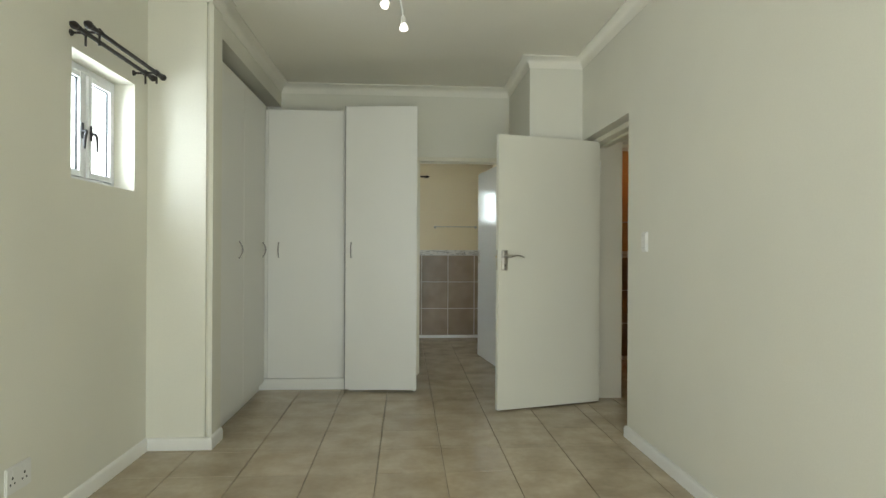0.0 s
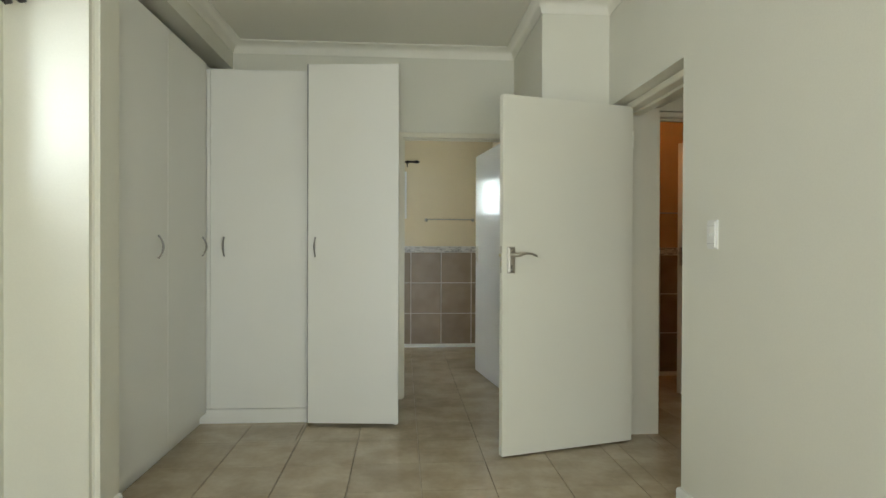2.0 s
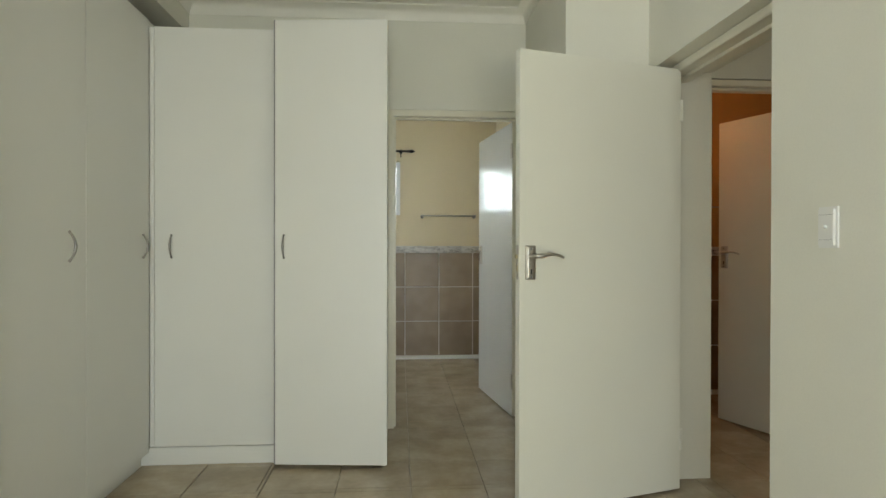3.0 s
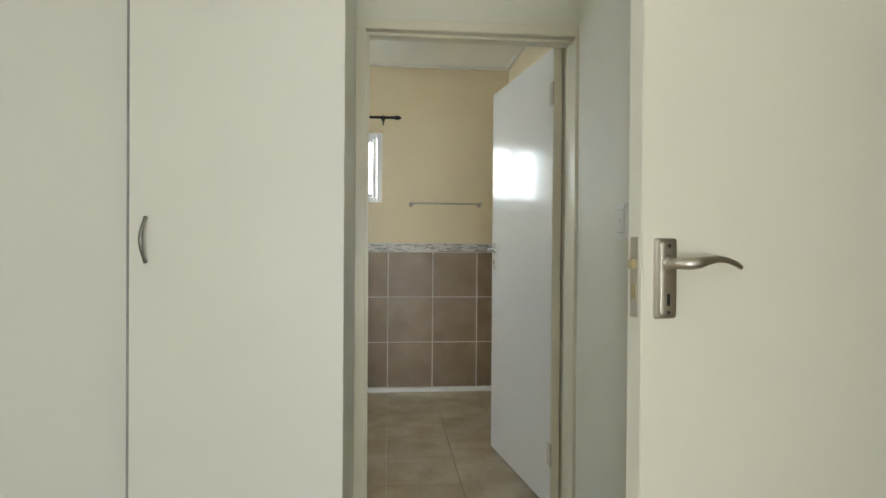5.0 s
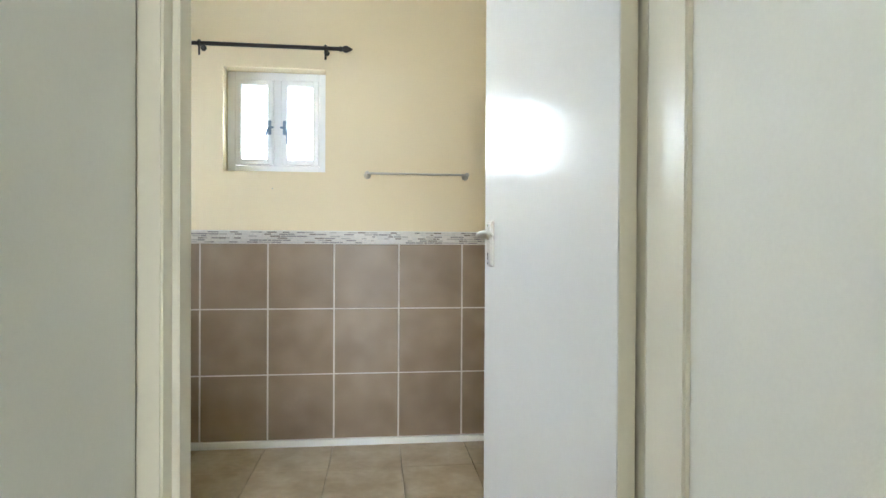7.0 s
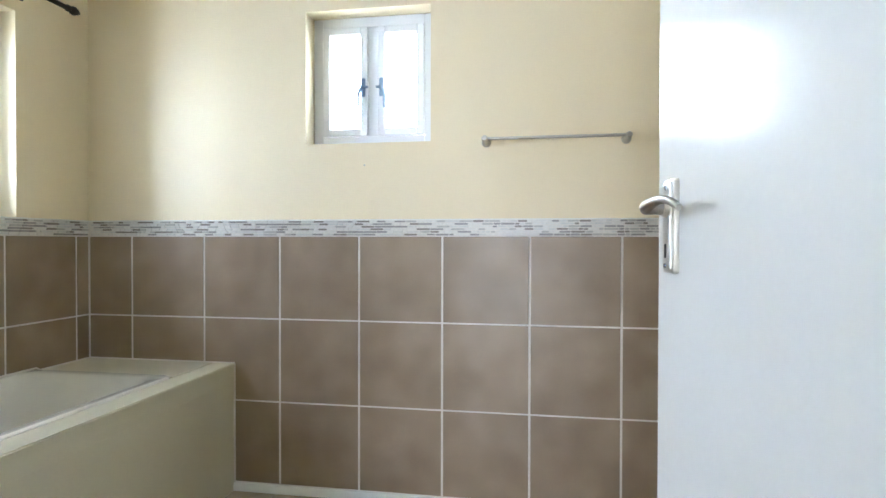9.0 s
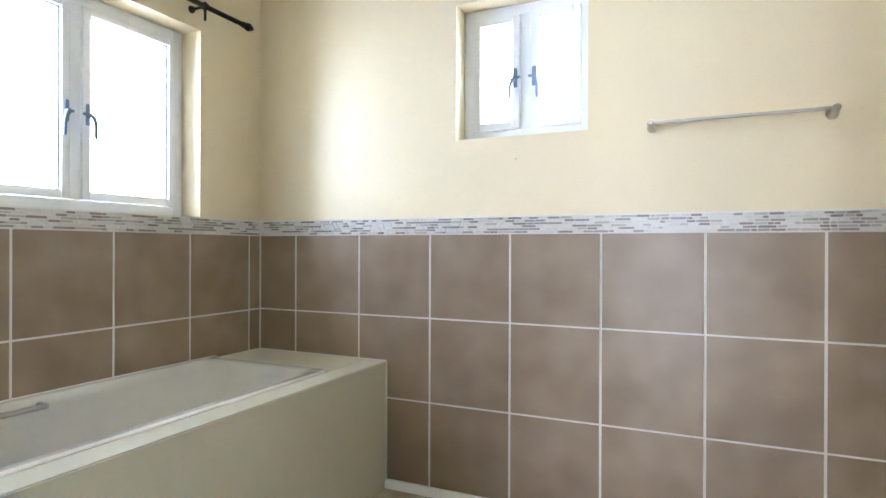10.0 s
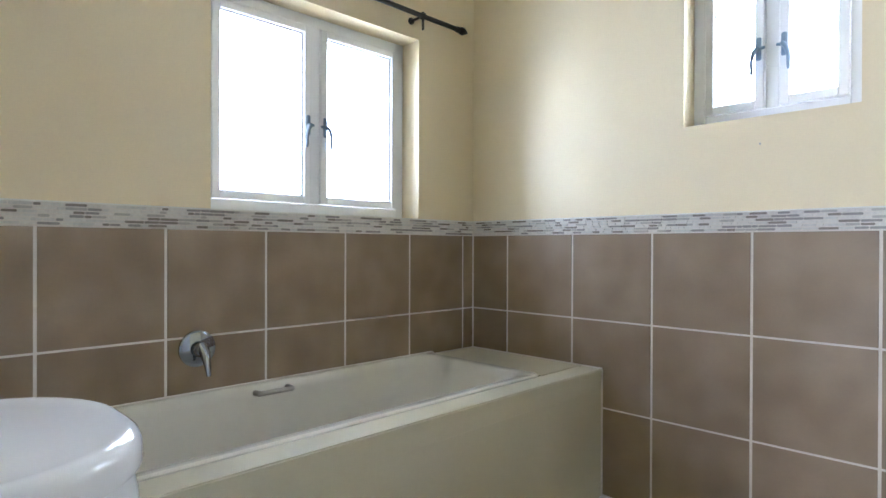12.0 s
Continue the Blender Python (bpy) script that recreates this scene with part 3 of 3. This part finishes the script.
# ---- switches, socket, spots ----


def wall_switch(m, label):
    t = thing("light_switch", m, label, "light switch")
    b = boxes((-0.037, -0.013, -0.060, 0.037, 0, 0.060))
    es = [e for e in b.edges if all(v.co.y < -0.01 for v in e.verts)]
    bmesh.ops.bevel(b, geom=es, offset=0.0075, segments=4, affect='EDGES')
    part("plate", b, PLASTIC, t)
    part("centre", boxes((-0.0285, -0.0136, -0.036, 0.0285, -0.012, 0.036), bevel=0.0005), PLASTIC, t)
    for z in (-0.0365, 0.0365):
        part("seam", boxes((-0.0285, -0.0133, z - 0.0004, 0.0285, -0.0125, z + 0.0004)), SEAMGREY, t, "fine grey seam")
    b = bmesh.new()
    tube(b, [(0, -0.0132, 0), (0, -0.0165, 0), (0, -0.0185, -0.001)], [0.0065, 0.0062, 0.0040], 14)
    part("rocker", b, PLASTIC, t)


wall_switch(pose(RX, 3.069, 1.236, rz=-90), "white plastic light switch on the cream bedroom wall")
wall_switch(pose(0.71, 4.74, 1.248, rz=-90), "white plastic light switch beside the bathroom door")

t = thing("power_socket", pose(LX, 2.112, 0.288, rz=90), "white double power socket low on the cream wall", "socket")
part("plate", boxes((-0.075, -0.012, -0.052, 0.075, 0, 0.052), bevel=0.004), PLASTIC, t)
for x in (-0.040, 0.030):
    for dx, dz, r in ((0, 0.016, 0.0055), (-0.012, -0.006, 0.0045), (0.012, -0.006, 0.0045)):
        b = bmesh.new()
        tube(b, [(x + dx, -0.0115, dz - 0.008), (x + dx, -0.0126, dz - 0.008)], r, 10)
        part("pin_hole", b, KEYHOLE, t)
    part("rocker", boxes((x - 0.008, -0.016, 0.022, x + 0.008, -0.0115, 0.042), bevel=0.002), PLASTIC, t)

t = thing("ceiling_spotlight", pose(-0.335, 3.11, CH), "white ceiling spotlight bar with two lit halogen heads", "ceiling light")
b = bmesh.new()
tube(b, [(0, 0, 0), (0, 0, -0.018), (0, 0, -0.026)], [0.05, 0.05, 0.035], 24)
part("base", b, PLASTIC, t)
for ex, ey, ez, dx, dy in ((-0.035, 0.00, -0.075, -0.030, -0.035), (0.040, 0.09, -0.150, 0.004, -0.012)):
    b = bmesh.new()
    p = Vector((ex, ey, ez))
    d = Vector((dx, dy, -0.06)).normalized()
    tube(b, [(ex * 0.4, ey * 0.4, -0.02), p], 0.006, 8)
    tube(b, [p, p + d * 0.012, p + d * 0.05], [0.010, 0.016, 0.020], 16)
    arm = part("spot_head", b, PLASTIC, t)
    b = bmesh.new()
    tube(b, [p + d * 0.050, p + d * 0.070, p + d * 0.082], [0.016, 0.024, 0.026], 16)
    part("bulb", b, BULB, arm, "lit halogen bulb")

# ---- bathroom ----
T = 0.354
ROWZ = (0.036, 0.393, 0.751, 1.108)
BATH_TOP, BATH_X = 0.553, -0.977
# grout beds, proud of the plaster
structure("trim_grout", boxes((BLX, BFY - 0.008, 0, BRX, BFY - 0.001, 1.176), (BLX + 0.001, 5.355, 0, BLX + 0.008, BFY - 0.009, 1.176)), GROUT, "pale grout between the wall tiles", "grout")
structure("trim_tile_edge", boxes((BLX + 0.010, BFY - 0.0145, 1.1735, BRX, BFY - 0.008, 1.178), (BLX + 0.0085, 5.355, 1.1735, BLX + 0.0145, BFY - 0.015, 1.178)), TRIM, "thin white edge strip on top of the tiles", "trim")
bm = bmesh.new()
sweep(bm, [(BRX, BFY - 0.009), (BATH_X + 0.002, BFY - 0.009)], [(0, -0.004), (0.014, -0.004), (0.014, 0.028), (0.010, 0.034), (0, 0.036)])
structure("baseboard", bm, TRIM, "white skirting under the taupe wall tiles", "skirting", True)

# the bath: acrylic tub in a cream surround
bath = thing("bathtub", pose(0, 0, 0), "white acrylic bath set in a cream boxed surround", "bathtub")
part("front_panel", boxes((BATH_X - 0.02, 5.36, -0.004, BATH_X, BFY - 0.010, BATH_TOP - 0.0767), bevel=0.0005), SURROUND, bath, "smooth cream front panel")
part("apron", boxes((BATH_X - 0.02, 5.36, BATH_TOP - 0.0765, BATH_X + 0.0004, BFY - 0.010, BATH_TOP - 0.003), bevel=0.0005), SURROUND, bath, "cream apron strip under the ledge")
X0, X1, Y0, Y1 = BLX + 0.0095, -1.074, 5.40, 7.205
part("ledge", boxes((X1, 5.36, BATH_TOP - 0.018, BATH_X + 0.004, BFY - 0.010, BATH_TOP), (X0, Y1, BATH_TOP - 0.018, X1 - 0.0005, BFY - 0.010, BATH_TOP), bevel=0.004), SURROUND, bath, "cream ledge around the tub")

bm = bmesh.new()
t0 = BATH_TOP
loft(bm, [ring(X0, X1, Y0, Y1, t0 - 0.01, 0.03), ring(X0, X1, Y0, Y1, t0 + 0.003, 0.03), ring(X0 + 0.003, X1 - 0.006, Y0 + 0.006, Y1 - 0.006, t0 + 0.009, 0.035),
          ring(X0 + 0.008, X1 - 0.034, Y0 + 0.04, Y1 - 0.034, t0 + 0.008, 0.06), ring(X0 + 0.014, X1 - 0.042, Y0 + 0.05, Y1 - 0.044, t0 + 0.002, 0.09),
          ring(X0 + 0.022, X1 - 0.050, Y0 + 0.06, Y1 - 0.060, t0 - 0.03, 0.13), ring(X0 + 0.050, X1 - 0.075, Y0 + 0.10, Y1 - 0.19, t0 - 0.22, 0.17),
          ring(X0 + 0.080, X1 - 0.100, Y0 + 0.15, Y1 - 0.32, t0 - 0.37, 0.18), ring(X0 + 0.13, X1 - 0.15, Y0 + 0.22, Y1 - 0.42, t0 - 0.40, 0.14)])
part("tub", bm, BATHTUB, bath, "white acrylic tub with a rolled rim")
bm = bmesh.new()
gx = X0 + 0.034
tube(bm, [(gx - 0.012, 6.325, 0.533), (gx + 0.020, 6.326, 0.535), (gx + 0.032, 6.340, 0.538), (gx + 0.034, 6.435, 0.538), (gx + 0.022, 6.45, 0.535), (gx - 0.012, 6.45, 0.535)], [0.011, 0.010, 0.009, 0.009, 0.010, 0.011], 12)
part("grab_handle", bm, STEEL, bath, "satin metal grab handle on the tub")

# sealant where the surround meets the tiles
b = bmesh.new()
tube(b, [(BLX + 0.014, BFY - 0.0115, BATH_TOP + 0.001), (BATH_X + 0.003, BFY - 0.0115, BATH_TOP + 0.001)], 0.0042, 8)
tube(b, [(BATH_X + 0.003, BFY - 0.0115, 0.034), (BATH_X + 0.003, BFY - 0.0115, BATH_TOP - 0.002)], 0.0042, 8)
tube(b, [(BLX + 0.012, 5.42, BATH_TOP + 0.013), (BLX + 0.012, Y1, BATH_TOP + 0.013), (BLX + 0.012, Y1 + 0.02, BATH_TOP + 0.001), (BLX + 0.012, BFY - 0.014, BATH_TOP + 0.001)], 0.0042, 8)
part("sealant_bead", b, GROUT, bath, "pale sealant bead along the tiles")

# wall mixer
t = thing("bath_mixer", pose(BLX + 0.014, 6.128, 0.712, rz=90), "chrome single-lever bath mixer on the tiled wall", "tap")
b = bmesh.new()
tube(b, [(0, 0.006, 0), (0, -0.004, 0), (0, -0.010, 0)], [0.060, 0.060, 0.050], 32)
part("cover_plate", b, CHROME, t)
b = bmesh.new()
tube(b, [(0, -0.008, 0), (0, -0.040, 0), (0, -0.052, 0)], [0.026, 0.024, 0.014], 20)
part("cartridge", b, CHROME, t)
b = bmesh.new()
tube(b, [(0, -0.034, 0.012), (0.002, -0.060, -0.010), (0.004, -0.074, -0.045), (0.006, -0.080, -0.080)], [0.017, 0.016, 0.011, 0.007], 14)
part("lever", b, CHROME, t)

# towel rail
t = thing("towel_rail", pose(0.121, 7.43, 1.489), "slim brushed nickel towel rail on the yellow wall", "towel rail")
b = bmesh.new()
tube(b, [(0, 0, 0), (0.545, 0, 0)], 0.006, 12)
part("bar", b, STEEL, t)
for x in (0.0, 0.545):
    b = bmesh.new()
    tube(b, [(x, 0.0705, -0.004), (x, 0.055, -0.004), (x, 0.045, -0.003), (x, -0.010, 0), (x, -0.016, 0)], [0.019, 0.017, 0.011, 0.012, 0.008], 16)
    part("post", b, STEEL, t)

# a leftover wall plug under the small window
t = thing("wall_plug", pose(-0.390, BFY, 1.405), "small grey screw plug in the yellow wall", "wall plug")
b = bmesh.new()
tube(b, [(0, 0.002, 0), (0, -0.004, 0)], [0.0045, 0.0035], 10)
part("plug", b, STEEL, t)

# toilet against the door wall
wc = thing("toilet", pose(-0.622, BNY + 0.008, 0), "white close-coupled toilet beside the bath", "toilet")


def dee(w, y1, z, r, back=0.03, n=10):
    """A plan outline with a flat back and a broadly rounded front."""
    out = []
    for cx, cy, rr, a0 in ((w - r, y1 - r, r, 0), (r - w, y1 - r, r, 90), (back - w, back, back, 180), (w - back, back, back, 270)):
        for k in range(n + 1):
            a = radians(a0 + 90 * k / n)
            out.append((cx + rr * math.cos(a), cy + rr * math.sin(a), z))
    return out


bm = bmesh.new()
loft(bm, [dee(0.17, 0.200, 0.42, 0.12), dee(0.206, 0.244, 0.54, 0.16), dee(0.214, 0.254, 0.66, 0.175), dee(0.211, 0.251, 0.75, 0.175), dee(0.205, 0.246, 0.784, 0.172)])
part("cistern", bm, CERAMIC, wc)
bm = bmesh.new()
loft(bm, [dee(0.206, 0.246, 0.7845, 0.172), dee(0.214, 0.255, 0.786, 0.180), dee(0.216, 0.257, 0.792, 0.182), dee(0.214, 0.255, 0.812, 0.180), dee(0.210, 0.251, 0.822, 0.177),
          dee(0.203, 0.244, 0.8275, 0.172), dee(0.196, 0.237, 0.829, 0.166), dee(0.190, 0.231, 0.8285, 0.160), dee(0.150, 0.190, 0.8295, 0.130)])
part("cistern_lid", bm, CERAMIC, wc, "white cistern lid with a rolled edge")


def oval(cx, cy, a, b, z, n=32):
    return [(cx + a * math.cos(2 * math.pi * k / n), cy + b * math.sin(2 * math.pi * k / n), z) for k in range(n)]


bm = bmesh.new()
loft(bm, [oval(0, 0.30, 0.11, 0.20, -0.003), oval(0, 0.30, 0.10, 0.19, 0.10), oval(0, 0.34, 0.13, 0.24, 0.25), oval(0, 0.37, 0.175, 0.255, 0.37), oval(0, 0.37, 0.18, 0.26, 0.40)])
part("pan", bm, CERAMIC, wc)
bm = bmesh.new()
loft(bm, [oval(0, 0.37, 0.182, 0.258, 0.401), oval(0, 0.37, 0.188, 0.264, 0.415), oval(0, 0.37, 0.180, 0.256, 0.432)])
part("seat_cover", bm, PLASTIC, wc, "closed white toilet seat lid")

# second bathroom, seen through the passage doorway
structure("trim_grout", boxes((1.465, 5.892, 0, 3.3, 5.899, 1.176)), GROUT, "grout of the second bathroom's tiles", "grout")
t = thing("towel_rail", pose(1.95, 5.85, 1.489), "slim towel rail in the dim second bathroom", "towel rail")
b = bmesh.new()
tube(b, [(0, 0, 0), (0.5, 0, 0)], 0.006, 12)
for x in (0.0, 0.5):
    tube(b, [(x, 0.0505, 0), (x, -0.012, 0)], 0.012, 12)
part("bar", b, STEEL, t)
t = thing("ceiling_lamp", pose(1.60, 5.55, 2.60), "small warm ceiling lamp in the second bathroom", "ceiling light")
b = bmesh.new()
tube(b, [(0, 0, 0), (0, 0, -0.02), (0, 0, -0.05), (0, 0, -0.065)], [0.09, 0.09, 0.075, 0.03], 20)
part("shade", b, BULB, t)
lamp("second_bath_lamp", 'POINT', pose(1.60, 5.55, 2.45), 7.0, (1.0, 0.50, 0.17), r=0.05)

# outside: bright overcast sky close beyond the bathroom windows
HAZE = glow("bright_sky", (0.84, 0.93, 1.0), SKY_GLOW)
structure("backdrop_west", boxes((-3.2, 5.2, 0.3, -3.19, 8.6, 3.1)), HAZE, "blank bright sky outside the bath window", "sky")
structure("backdrop_north", boxes((-1.9, 8.6, 0.6, 1.2, 8.61, 3.1)), HAZE, "blank bright sky outside the small window", "sky")
structure("boundary_wall", boxes((-4.3, -3, -0.17, -4.1, 6.0, 2.6)), OUTWALL, "pale sunlit plastered wall outside the window", "wall")

# ---- tiles ----


def bevelled(w, d, h, e):
    b = bmesh.new()
    lo = [b.verts.new((x * w / 2, y * d / 2, -h / 2)) for x, y in ((-1, -1), (1, -1), (1, 1), (-1, 1))]
    mi = [b.verts.new((x * w / 2, y * d / 2, h / 2 - e)) for x, y in ((-1, -1), (1, -1), (1, 1), (-1, 1))]
    hi = [b.verts.new((x * (w / 2 - e), y * (d / 2 - e), h / 2)) for x, y in ((-1, -1), (1, -1), (1, 1), (-1, 1))]
    for q, w2 in ((lo, mi), (mi, hi)):
        for k in range(4):
            b.faces.new((q[k], q[(k + 1) % 4], w2[(k + 1) % 4], w2[k]))
    b.faces.new(hi)
    return b


shapes = {}


def lay(parent, name, mat, a0, a1, b0, b1, frame_m, thick, gap, e=0.0015, gap_b=None):
    """One tile filling a0..a1 by b0..b1 of the plane frame_m, its face thick above it."""
    w, d = round(a1 - a0 - gap, 4), round(b1 - b0 - (gap_b or gap), 4)
    if w < 0.008 or d < 0.008:
        return
    key = (mat.name, w, d)
    if key not in shapes:
        shapes[key] = finish(name, bevelled(w, d, thick, e), mat)
    ob = new(name, shapes[key])
    ob.parent = parent
    ob.matrix_world = frame_m @ Matrix.Translation(((a0 + a1) / 2, (b0 + b1) / 2, thick / 2))


def cuts(lo, hi, anchor, pitch):
    k = math.ceil((lo - anchor) / pitch - 1e-6)
    out = [lo]
    while anchor + k * pitch < hi - 1e-6:
        if anchor + k * pitch > lo + 1e-6:
            out.append(anchor + k * pitch)
        k += 1
    return out + [hi]


ob_floor = bpy.data.objects["floor"]
ob_north = bpy.data.objects["wall_north"]
ob_bwest = bpy.data.objects["wall_bath_west"]
ob_second = bpy.data.objects["wall_second_bath"]

# floor tiles
FP = 0.3605
flat = pose(0, 0, -0.008)
for x0, x1, y0, y1 in ((LX, RX, REAR, 3.238), (-1.490, RX, 3.238, 4.30), (RX, 1.465, 3.336, 4.30), (-1.490, -0.798, 4.30, 4.672), (-0.798, 0.71, 4.30, BACK), (-0.15, 0.676, BACK, 5.36), (BATH_X, BRX, 5.36, BFY), (1.465, 2.6, 2.8, 5.90)):
    xs = cuts(x0, x1, -0.058, FP)
    ys = cuts(y0, y1, 3.178, FP)
    for a, b in zip(xs, xs[1:]):
        for c, d in zip(ys, ys[1:]):
            lay(ob_floor, "floor_tile", FLOORTILE, a, b, c, d, flat, 0.008, 0.0045, 0.001, 0.002)

# bathroom wall tiles
north = Matrix(((1, 0, 0, 0), (0, 0, -1, BFY - 0.008), (0, 1, 0, 0), (0, 0, 0, 1)))
west = Matrix(((0, 0, 1, BLX + 0.008), (1, 0, 0, 0), (0, 1, 0, 0), (0, 0, 0, 1)))
second = Matrix(((1, 0, 0, 0), (0, 0, -1, 5.892), (0, 1, 0, 0), (0, 0, 0, 1)))
for par, fm, lo, hi, anchor, pitch in ((ob_north, north, BLX + 0.010, BRX, 0.297, T), (ob_bwest, west, 5.355, BFY - 0.010, 7.07, 0.3465), (ob_second, second, 1.46, 2.8, 2.2, T)):
    us = cuts(lo, hi, anchor, pitch)
    for a, b in zip(us, us[1:]):
        for c, d in zip(ROWZ, ROWZ[1:]):
            lay(par, "wall_tile", WALLTILE, a, b, c, d, fm, 0.0022, 0.0092, 0.0008, 0.0072)

# mosaic strip: rows of slim glass and stone pieces
rng = random.Random(4)


def mosaic(fm, lo, hi, parent):
    b = bmesh.new()
    rows, z0, z1 = 6, 1.1085, 1.1735
    step = (z1 - z0) / rows
    for r in range(rows):
        u = lo + rng.random() * 0.02
        while u < hi - 0.012:
            w = rng.choice((0.020, 0.030, 0.038, 0.046, 0.056))
            w = min(w, hi - u)
            a, c = u + 0.0013, u + w - 0.0013
            p, q = z0 + r * step + 0.0013, z0 + (r + 1) * step - 0.0013
            p, q = p + rng.random() * 0.0008, q - rng.random() * 0.0008
            h = 0.0045 + rng.random() * 0.0015
            e = 0.0022
            plan = ((a + e, p), (c - e, p), (c, p + e), (c, q - e), (c - e, q), (a + e, q), (a, q - e), (a, p + e))
            low = [b.verts.new(fm @ Vector((x, y, 0))) for x, y in plan]
            top = [b.verts.new(fm @ Vector((x, y, h))) for x, y in plan]
            b.faces.new(top)
            for k in range(8):
                b.faces.new((low[k], low[(k + 1) % 8], top[(k + 1) % 8], top[k]))
            u += w
    ob = part("mosaic_strip", b, MOSAIC, parent, "strip of slim grey and white mosaic pieces", False)
    ob["kind"] = "stuff"


mosaic(north, BLX + 0.016, BRX, ob_north)
mosaic(west, 5.355, BFY - 0.016, ob_bwest)
mosaic(second, 1.46, 2.8, ob_second)
